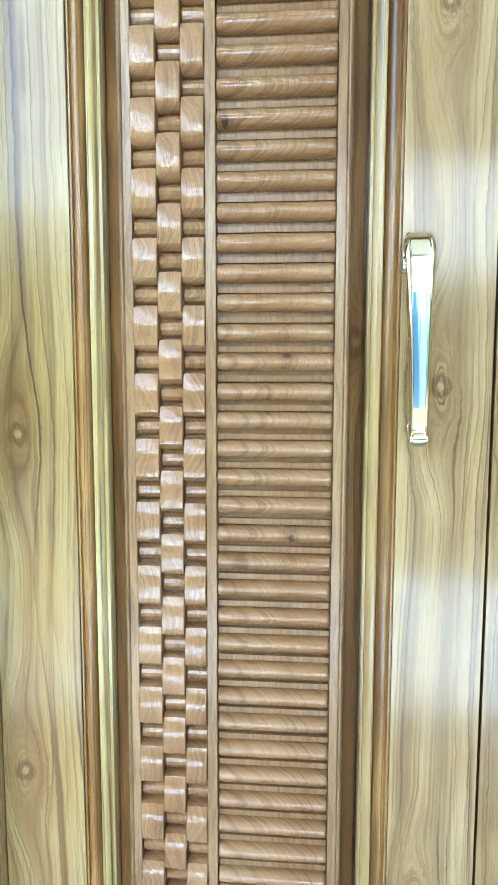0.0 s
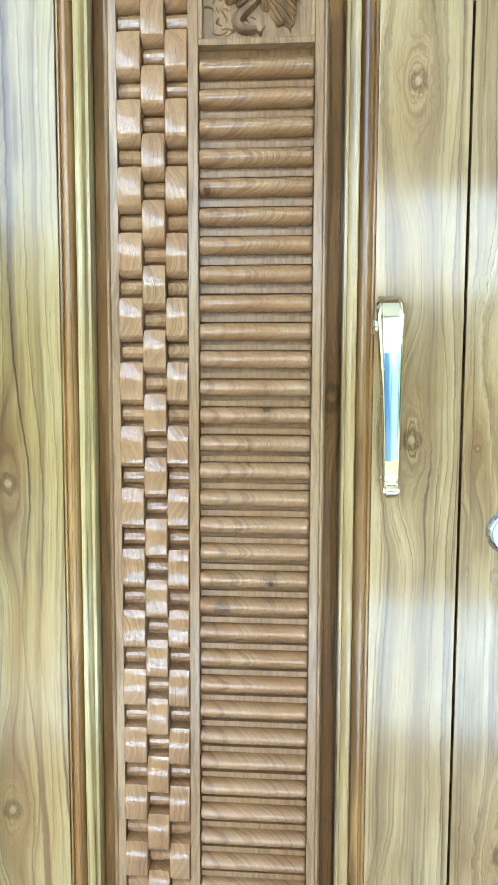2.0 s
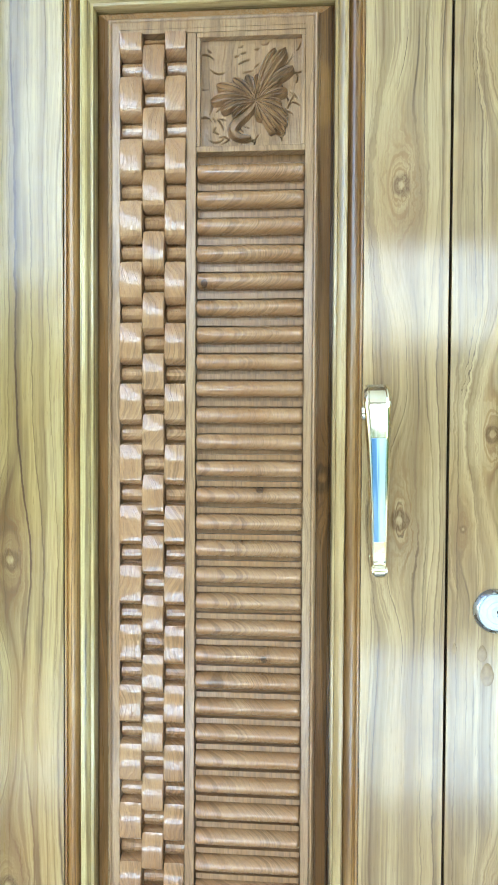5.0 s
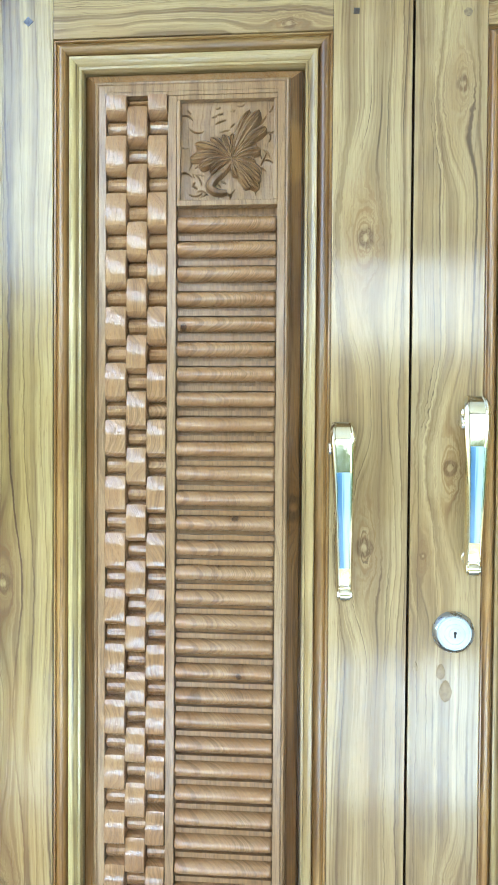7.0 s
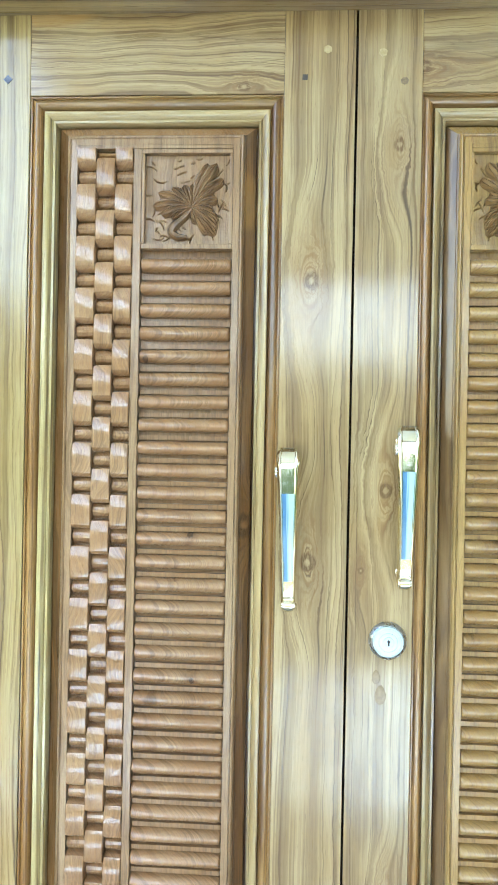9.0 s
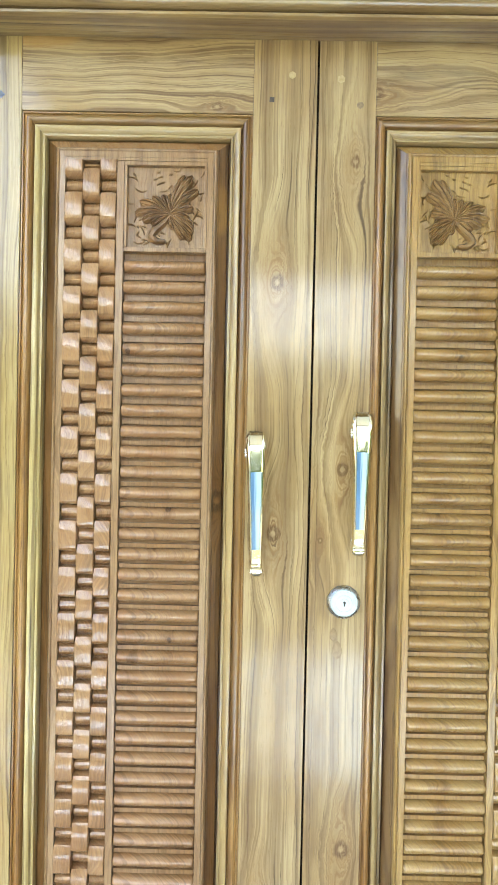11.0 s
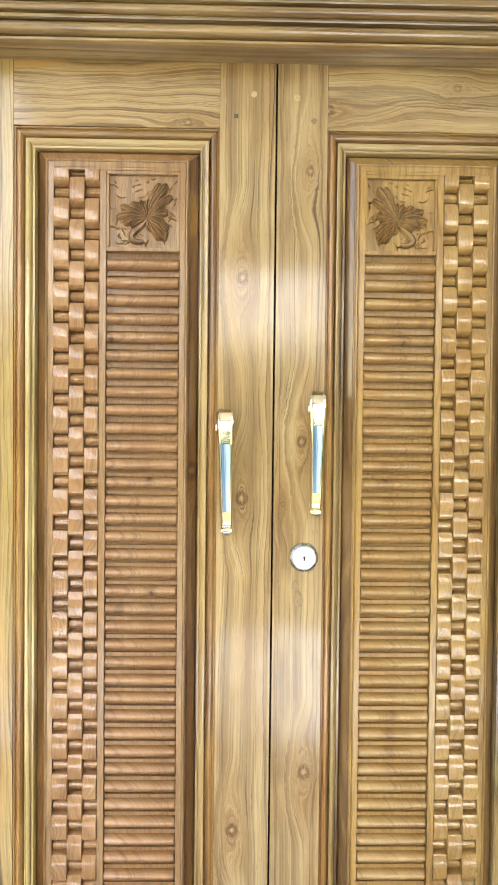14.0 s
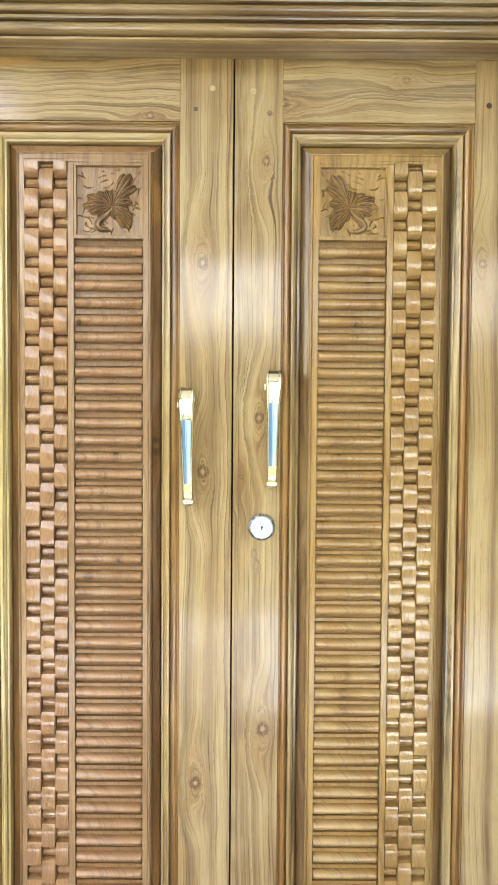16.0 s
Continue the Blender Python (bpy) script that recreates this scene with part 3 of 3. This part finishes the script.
def petal(bm, centre, degrees, length, width, bend, lift):
    """One carved ridge of the flower, from its heart outwards, domed across and hooked at the tip."""
    rows, cols = 14, 16
    grid = []
    for i in range(rows + 1):
        t = i / rows
        a = radians(degrees + bend * (t - 0.4))
        mid = Vector(centre) + Vector((math.cos(a), 0, math.sin(a))) * (length * t)
        across = Vector((-math.sin(a), 0, math.cos(a)))
        w = width * (0.08 + 0.92 * t ** 0.8) * max(0.03, 1 - t ** 7) ** 0.5 * 0.5
        row = []
        for j in range(cols + 1):
            f = 2 * j / cols - 1
            rise = lift * (1 - abs(f) ** 1.8) * (0.55 + 0.45 * math.sin(math.pi * t ** 1.2)) + 0.0020 * math.cos(f * 10.0) * t ** 0.6
            row.append(bm.verts.new(mid + across * (w * f) + Vector((0, -rise, 0))))
        grid.append(row)
    for i in range(rows):
        for j in range(cols):
            bm.faces.new((grid[i][j], grid[i][j + 1], grid[i + 1][j + 1], grid[i + 1][j]))
    # skirt back into the ground of the carving
    rim = grid[0] + [r[-1] for r in grid[1:]] + grid[-1][-2::-1] + [r[0] for r in grid[-2:0:-1]]
    low = [bm.verts.new((v.co.x, 0.0180, v.co.z)) for v in rim]
    for i in range(len(rim)):
        j = (i + 1) % len(rim)
        bm.faces.new((rim[i], low[i], low[j], rim[j]))
    return bm


def carved_flower(leaf, cx, cz, flip, material, petals):
    """The square with its pecked ground, fan-shaped flower and curling stem."""
    half = 0.0755
    n = 190
    bm = bmesh.new()
    grid = []
    rng = random.Random(7)
    pecks = []
    for i in range(60):
        px, pz, turn, run = rng.uniform(-0.07, 0.07), rng.uniform(-0.07, 0.07), rng.gauss(0, 0.7), rng.uniform(0.003, 0.013)
        pecks.append((px, pz, math.cos(turn), math.sin(turn), run, rng.uniform(0.0030, 0.0062), rng.uniform(-90, 90)))
    for i in range(n + 1):
        row = []
        for j in range(n + 1):
            u, w = (2 * i / n - 1) * half, (2 * j / n - 1) * half
            p = Vector((u * 30 * flip, 3.1, w * 30))
            h = noise.fractal(p, 0.9, 2.1, 4) * 0.0009
            for px, pz, ca, sa, run, deep, arc in pecks:
                du, dw = u * flip - px, w - pz
                if abs(du) < 0.014 and abs(dw) < 0.014:
                    along, across = du * ca + dw * sa, dw * ca - du * sa
                    across += arc * along * along * 0.6
                    h += deep * max(0.0, 1 - (along / run) ** 2) * max(0.0, 1 - abs(across) / 0.0014)
            row.append(bm.verts.new((cx + u, 0.0135 + h, cz + w)))
        grid.append(row)
    for i in range(n):
        for j in range(n):
            bm.faces.new((grid[i][j], grid[i + 1][j], grid[i + 1][j + 1], grid[i][j + 1]))
    square = part("carved_square", bm, material, leaf, "square teak carving of a fan-shaped flower on a pecked ground", smooth=60)
    k = 0.00092
    hx, hz = cx + flip * 8 * k, cz - 15 * k
    fan = [(162, 70, 17, 26), (146, 66, 16, 18), (180, 56, 15, 22), (200, 42, 13, 16), (128, 50, 15, 12), (106, 42, 14, 6), (88, 42, 13, 0), (77, 84, 15, -12), (66, 90, 18, -10), (52, 76, 17, -16),
           (38, 48, 14, -8), (24, 50, 14, -12), (4, 40, 14, -18), (-16, 54, 14, -16), (-32, 60, 14, -10), (-46, 66, 15, -4), (-60, 56, 13, 4), (-76, 30, 12, 6)]
    for i, (deg, length, width, bend) in enumerate(fan):
        bm = petal(bmesh.new(), (hx, 0.0105 - 0.0012 * (i % 3), hz), deg if flip > 0 else 180 - deg, length * k, width * 1.7 * k, bend * flip, 0.0076)
        part("petal", bm, petals, square, smooth=50)
    bm = bmesh.new()
    path = [Vector((hx + flip * u * k, 0, hz + w * k)) for u, w in curve([(0, -2), (-14, -18), (-31, -32), (-36, -44), (-24, -53), (-8, -53)], 5)]
    rows = []
    for i, p in enumerate(path):
        d = (path[min(i + 1, len(path) - 1)] - path[max(i - 1, 0)]).normalized()
        across = Vector((-d.z, 0, d.x))
        w = (4.0 + 4.5 * math.sin(math.pi * i / (len(path) - 1))) * k
        rows.append([bm.verts.new(p + across * (w * f) + Vector((0, y, 0))) for f, y in ((-1, 0.018), (-1, 0.0100), (-0.5, 0.0050), (-0.2, 0.0062), (0.2, 0.0062), (0.5, 0.0050), (1, 0.0100), (1, 0.018))])
    for p, q in zip(rows, rows[1:]):
        for i in range(7):
            bm.faces.new((p[i], p[i + 1], q[i + 1], q[i]))
    bm.faces.new(rows[0])
    bm.faces.new(rows[-1][::-1])
    part("stem", bm, petals, square, smooth=50)


def pull_handle(leaf, top, bottom):
    """A tapering polished pull between two posts, with its blue film still on."""
    top, bottom = Vector(top), Vector(bottom)
    run = top - bottom
    length = run.length
    bm = bmesh.new()
    rows = []
    steps = 30
    for i in range(steps + 1):
        t = i / steps
        z = t * length
        w = 0.0110 + 0.0085 * t ** 1.3
        out = -0.034 - 0.006 * math.sin(math.pi * t)
        if t > 0.90:
            q = (t - 0.90) / 0.10
            out += 0.016 * q * q
            w *= 1 - 0.25 * q ** 3
        if t < 0.06:
            out += 0.006 * ((0.06 - t) / 0.06) ** 2
        shape = [(-1.0, 0.013), (-1.0, 0.004), (-0.86, 0.0012), (-0.78, 0.0), (-0.68, 0.0005), (-0.60, 0.0030), (0.0, 0.0026), (0.60, 0.0030), (0.68, 0.0005), (0.78, 0.0), (0.86, 0.0012), (1.0, 0.004), (1.0, 0.013)]
        rows.append([bm.verts.new((w * f, out + d, z)) for f, d in shape])
    for p, q in zip(rows, rows[1:]):
        for i in range(len(p)):
            j = (i + 1) % len(p)
            bm.faces.new((p[i], p[j], q[j], q[i]))
    bm.faces.new(rows[0])
    bm.faces.new(rows[-1][::-1])
    handle = part("pull_handle", bm, GOLD, leaf, "polished pale brass pull handle with blue protective film", smooth=35)
    handle.matrix_basis = Matrix.Translation(bottom) @ Matrix.Rotation(math.atan2(run.x, run.z), 4, "Y")
    bm = bmesh.new()
    strip = []
    for i in range(21):
        t = 0.155 + (0.71 - 0.155) * i / 20
        w = (0.0110 + 0.0085 * t ** 1.3) * 0.585
        out = -0.034 - 0.006 * math.sin(math.pi * t) + 0.0020
        strip.append([bm.verts.new((w * f, out + d, t * length)) for f, d in ((-1, 0.0009), (-0.92, 0.0002), (-0.3, -0.0003), (0.3, -0.0003), (0.92, 0.0002), (1, 0.0009))])
    for p, q in zip(strip, strip[1:]):
        for i in range(5):
            bm.faces.new((p[i], p[i + 1], q[i + 1], q[i]))
    part("protective_film", bm, FILM, handle, "sky-blue glossy protective film", smooth=60)
    bm = bmesh.new()
    lathe(bm, [(0.0040, -0.0112), (0.0064, -0.0106), (0.0068, -0.0082), (0.0096, -0.0072), (0.0104, 0.0), (0.0096, 0.0072), (0.0068, 0.0082), (0.0064, 0.0106), (0.0040, 0.0112)], (0, -0.028, 0.0), "x", 24)
    part("scroll_end", bm, GOLD, handle, smooth=35)
    for z, r in ((0.012, 0.0075), (length * 0.90, 0.0090)):
        bm = bmesh.new()
        lathe(bm, [(r * 1.4, 0.0), (r * 1.4, -0.003), (r * 1.1, -0.005), (r, -0.008), (r, -0.030)], (-0.004 if z > 0.1 else 0, 0, z), "y", 28)
        part("post", bm, GOLD, handle, smooth=35)
    bm = bmesh.new()
    lathe(bm, [(0.0070, -0.0045), (0.0105, -0.0025), (0.0110, 0.001), (0.0085, 0.006)], (-0.0180, -0.018, length * 0.845), "x", 24)
    part("side_knob", bm, CHROME, handle, smooth=35)


def door_lock(leaf, x, z):
    lock = part("cylinder_lock", lathe(bmesh.new(), [(0.0310, 0.0), (0.0310, -0.003), (0.0295, -0.0075), (0.0262, -0.0105), (0.0255, -0.0085)], (x, 0, z), "y", 56), STEEL, leaf, "round steel cylinder lock with a white satin face", 35)
    part("face", lathe(bmesh.new(), [(0.0252, -0.006), (0.0252, -0.0105), (0.0240, -0.0122), (0.0222, -0.0122), (0.0218, -0.0116), (0.0212, -0.0122), (0.0160, -0.0125), (0.0156, -0.0117), (0.0148, -0.0117), (0.0144, -0.0125), (0.0090, -0.0128)], (x, 0, z), "y", 56), DISC, lock, smooth=30)
    part("plug", lathe(bmesh.new(), [(0.0088, -0.011), (0.0088, -0.0140), (0.0082, -0.0146), (0.0070, -0.0146)], (x, 0, z), "y", 36), DISC, lock, smooth=30)
    key = bmesh.new()
    lathe(key, [(0.0024, -0.0140), (0.0024, -0.0152)], (x, 0, z + 0.0018), "y", 16)
    box(key, (x - 0.0013, -0.0151, z - 0.0055), (x + 0.0013, -0.0140, z + 0.001))
    part("keyhole", key, DARK, lock)


def leaf(name, label, flip, hinge_x, meet_x, xc, half, woods):
    """One leaf. flip: 1 where the basket weave lies towards -x; woods: hinge stile, meeting stile, rail, carved panel."""
    door = tagged(new(name), label, "door", group="pair of door leaves")
    trim = TRIM_L if flip > 0 else TRIM_R
    hinge_m, meet_m, rail_m, carved, flower_m = woods
    x0, x1 = xc - half, xc + half
    outer_l, outer_r = min(hinge_x, meet_x), max(hinge_x, meet_x)
    left_m, right_m = (hinge_m, meet_m) if flip > 0 else (meet_m, hinge_m)
    part("stile", boxed((outer_l, 0, 0.008), (x0 - 0.0004, THICK, LEAF_TOP), 0.0008), left_m, door)
    part("stile", boxed((x1 + 0.0004, 0, 0.008), (outer_r, THICK, LEAF_TOP), 0.0008), right_m, door)
    part("top_rail", boxed((x0, 0.0006, P_TOP + 0.0004), (x1, THICK, LEAF_TOP), 0.0006), rail_m, door)
    part("bottom_rail", boxed((x0, 0.0006, 0.008), (x1, THICK, P_BOT - 0.0004), 0.0006), rail_m, door)
    # ogee sticking round the opening, with a paler bead inside it
    back = THICK - 0.004
    ogee = [(0.0, back), (0.0, 0.0042), (0.0012, 0.0046), (0.0016, 0.0020), (0.0034, 0.0020)]
    ogee += [tuple(p) for p in curve([(0.0042, 0.0062), (0.0080, 0.0030), (0.0130, 0.0022), (0.0175, 0.0058), (0.0198, 0.0120)], 5)]
    ogee += [(0.0216, 0.0140), (0.0216, back)]
    bead = [(0.0217, back), (0.0217, 0.0140), (0.0224, 0.0080)]
    bead += [tuple(p) for p in curve([(0.0240, 0.0074), (0.0290, 0.0086), (0.0335, 0.0125), (0.0355, 0.0152)], 4)]
    bead += [(0.0362, 0.0137), (0.0400, 0.0140), (0.0410, 0.0160), (0.0410, back)]
    for side in ("top", "bottom", "left", "right"):
        level = side in ("top", "bottom")
        part("moulding", mitred(ogee, x0, x1, P_BOT, P_TOP, side), MOULD_H if level else MOULD_V, door, smooth=28)
        part("bead", mitred(bead, x0, x1, P_BOT, P_TOP, side), BEAD_H if level else (BEAD_V if flip > 0 and side == "left" else BEAD_M), door, smooth=28)
    # raised panel: bevelled field, then the carved face
    m = 0.0412
    fx0, fx1, fz0, fz1 = x0 + m, x1 - m, P_BOT + m, P_TOP - m
    bevel = [(0.0, 0.0365), (0.0, 0.0345), (0.0030, 0.0340), (0.0042, 0.0262), (0.0195, 0.0165), (0.0205, 0.0140), (0.0225, 0.0128), (0.0225, 0.0365)]
    for side in ("top", "bottom", "left", "right"):
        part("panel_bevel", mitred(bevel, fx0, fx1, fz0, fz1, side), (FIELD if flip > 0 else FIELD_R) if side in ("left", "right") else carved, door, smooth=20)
    b = 0.0222
    fillet = [(0.0, 0.030), (0.0, 0.0125), (0.0006, 0.0078), (0.0020, 0.0050), (0.0038, 0.0042), (0.0056, 0.0052), (0.0066, 0.0078), (0.0074, 0.0078), (0.0078, 0.0044), (0.0185, 0.0036), (0.0185, 0.030)]
    ex0, ex1, ez0, ez1 = fx0 + b, fx1 - b, fz0 + b, fz1 - b
    for side in ("top", "bottom", "left", "right"):
        part("panel_fillet", mitred(fillet, ex0, ex1, ez0, ez1, side), trim, door, smooth=45)
    ix0, ix1, iz0, iz1 = ex0 + 0.0185, ex1 - 0.0185, ez0 + 0.0185, 1.8735
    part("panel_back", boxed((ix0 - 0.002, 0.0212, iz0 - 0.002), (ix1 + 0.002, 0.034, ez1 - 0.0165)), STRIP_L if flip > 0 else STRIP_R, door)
    part("panel_top", boxed((ix0 + 0.0003, 0.0036, iz1 + 0.0003), (ix1 - 0.0003, 0.0210, ez1 - 0.0188), 0.0006), trim, door)
    # plan of the face, from the hinge side to the meeting side
    lay = lambda u: xc + flip * u
    def span(a, c):
        return min(lay(a), lay(c)), max(lay(a), lay(c))
    d0, d1 = span(-0.0360, -0.0222)
    part("divider", boxed((d0, 0.0030, iz0), (d1, 0.0215, iz1 - 0.0004), 0.0012), trim, door)
    # flower square with its narrow frame
    s_in = abs((ix1 if flip > 0 else ix0) - xc)
    f0, f1 = span(-0.0218, s_in - 0.0004)
    cz = 1.790
    fcx = (f0 + f1) / 2
    part("square_frame", boxed((f0, 0.0034, 1.8660), (f1, 0.0215, iz1 - 0.0004), 0.001), trim, door)
    part("square_frame", boxed((f0, 0.0034, 1.7060), (f1, 0.0215, 1.7145), 0.0012), trim, door)
    part("square_frame", boxed((f0, 0.0036, 1.7147), (fcx - 0.0715, 0.0215, 1.8658), 0.0010), trim, door)
    part("square_frame", boxed((fcx + 0.0715, 0.0036, 1.7147), (f1, 0.0215, 1.8658), 0.0010), trim, door)
    carved_flower(door, fcx, cz, flip, trim, flower_m)
    # louvre slats with the flat strips between them
    slat = slat_mesh(f1 - f0 - 0.0012, carved)
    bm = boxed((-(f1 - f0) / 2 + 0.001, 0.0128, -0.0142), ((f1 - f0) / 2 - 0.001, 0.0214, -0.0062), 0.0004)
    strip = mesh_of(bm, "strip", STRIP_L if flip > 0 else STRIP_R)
    for i in range(60):
        z = SLAT_FIRST - SLAT_PITCH * i
        if z < iz0 + 0.012:
            break
        placed("slat", slat, door, pose(fcx + random.uniform(-0.0004, 0.0004), random.uniform(-0.0003, 0.0004), z + random.uniform(-0.0004, 0.0004), 0, random.uniform(-0.15, 0.15), 0))
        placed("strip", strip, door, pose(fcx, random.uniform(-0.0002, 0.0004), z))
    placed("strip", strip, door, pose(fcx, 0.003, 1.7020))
    # basket weave in three columns
    cols = [(-0.1318, -0.0988), (-0.0982, -0.0668), (-0.0662, -0.0364)]
    for n, (a, c) in enumerate(cols):
        a2, c2 = span(a, c)
        mid, width = (a2 + c2) / 2, c2 - a2
        over = block_mesh("weave_over", width - 0.0002, OVER, carved, 0.0003)
        under = block_mesh("weave_under", width - 0.0004, UNDER, carved, 0.0003)
        start = WEAVE_FIRST + (0.0 if n == 1 else WEAVE_PITCH / 2)
        for i in range(-2, 40):
            z = start - WEAVE_PITCH * i
            jig = random.uniform(-0.0006, 0.0006)
            if z - 0.0605 < iz0:
                break
            for kind, me, top in (("weave_over", over, z), ("weave_under", under, z - 0.0612)):
                if top <= iz1:
                    placed(kind, me, door, pose(mid, random.uniform(-0.0004, 0.0004), top + jig, random.uniform(-0.8, 0.8), 0, random.uniform(-0.5, 0.5)))
                elif kind == "weave_under" and top - 0.020 < iz1:
                    squeeze = (iz1 - top + 0.0248) / 0.0248
                    placed(kind, me, door, Matrix.Translation((mid, 0, iz1 - 0.0004)) @ Matrix.Diagonal((1, 1, squeeze, 1)))
                elif kind == "weave_over" and top - 0.050 < iz1:
                    bm = bmesh.new()
                    bm.from_mesh(me)
                    bmesh.ops.bisect_plane(bm, geom=bm.verts[:] + bm.edges[:] + bm.faces[:], plane_co=(0, 0, iz1 - 0.0006 - top), plane_no=(0, 0, 1), clear_outer=True)
                    bmesh.ops.holes_fill(bm, edges=[e for e in bm.edges if e.is_boundary])
                    placed(kind, mesh_of(bm, kind, carved, 24), door, pose(mid, 0, top))
    return door


door_1 = leaf("door_leaf", "closed teak door leaf, reddish carved panel, worn varnish", 1, -0.6652, -0.0019, -0.3330, 0.2140, (STILE_L_HINGE, STILE_L_LOCK, RAIL_L, CARVED_L, FLOWER_L))
door_2 = leaf("door_leaf", "closed teak door leaf, golden carved panel, cylinder lock", -1, 0.6652, 0.0019, 0.3195, 0.2120, (STILE_R_HINGE, STILE_R_LOCK, RAIL_R, CARVED_R, FLOWER_R))
pull_handle(door_1, (-0.1010, 0, 1.377), (-0.0965, 0, 1.123))
pull_handle(door_2, (0.0920, 0, 1.416), (0.0880, 0, 1.164))
door_lock(door_2, 0.0675, 1.0640)


def peg(door, x, z, size, material, label, turn=0.0, sides=4):
    bm = bmesh.new()
    ring = [(x + size * math.cos(radians(turn) + 2 * math.pi * i / sides), -0.0006, z + size * math.sin(radians(turn) + 2 * math.pi * i / sides)) for i in range(sides)]
    extrude(bm, ring, (0, 0.01, 0))
    part("peg", bm, material, door, label)


peg(door_1, -0.0850, 1.9885, 0.0062, PEG_DARK, "dark square wooden peg", 42)
peg(door_1, -0.0480, 2.0340, 0.0070, PEG_PALE, "pale wooden peg", 30, 6)
peg(door_1, -0.5860, 1.9900, 0.0078, PEG_BLUE, "blue-grey diamond peg", 0)
peg(door_2, 0.0420, 2.0280, 0.0075, PEG_PALE, "pale wooden peg", 20, 6)
peg(door_2, 0.0780, 1.9810, 0.0066, PEG_BROWN, "brown oval wooden peg", 10, 7)
peg(door_2, 0.5620, 2.0010, 0.0065, PEG_DARK, "dark wooden peg", 15, 8)


def varnish_drip(door, x, z, width, height):
    """A dried run of varnish on the stile."""
    bm = bmesh.new()
    bmesh.ops.create_uvsphere(bm, u_segments=20, v_segments=10, radius=1.0)
    for v in bm.verts:
        taper = 1.0 - 0.35 * max(0.0, v.co.z)
        v.co = Vector((x + v.co.x * width * taper, v.co.y * 0.0007, z + v.co.z * height))
    part("varnish_drip", bm, DRIP, door, "dried brown varnish run", smooth=60)


varnish_drip(door_2, 0.0500, 1.0030, 0.0070, 0.0120)
varnish_drip(door_2, 0.0575, 0.9740, 0.0095, 0.0165)
varnish_drip(door_2, 0.0125, 1.0090, 0.0030, 0.0080)
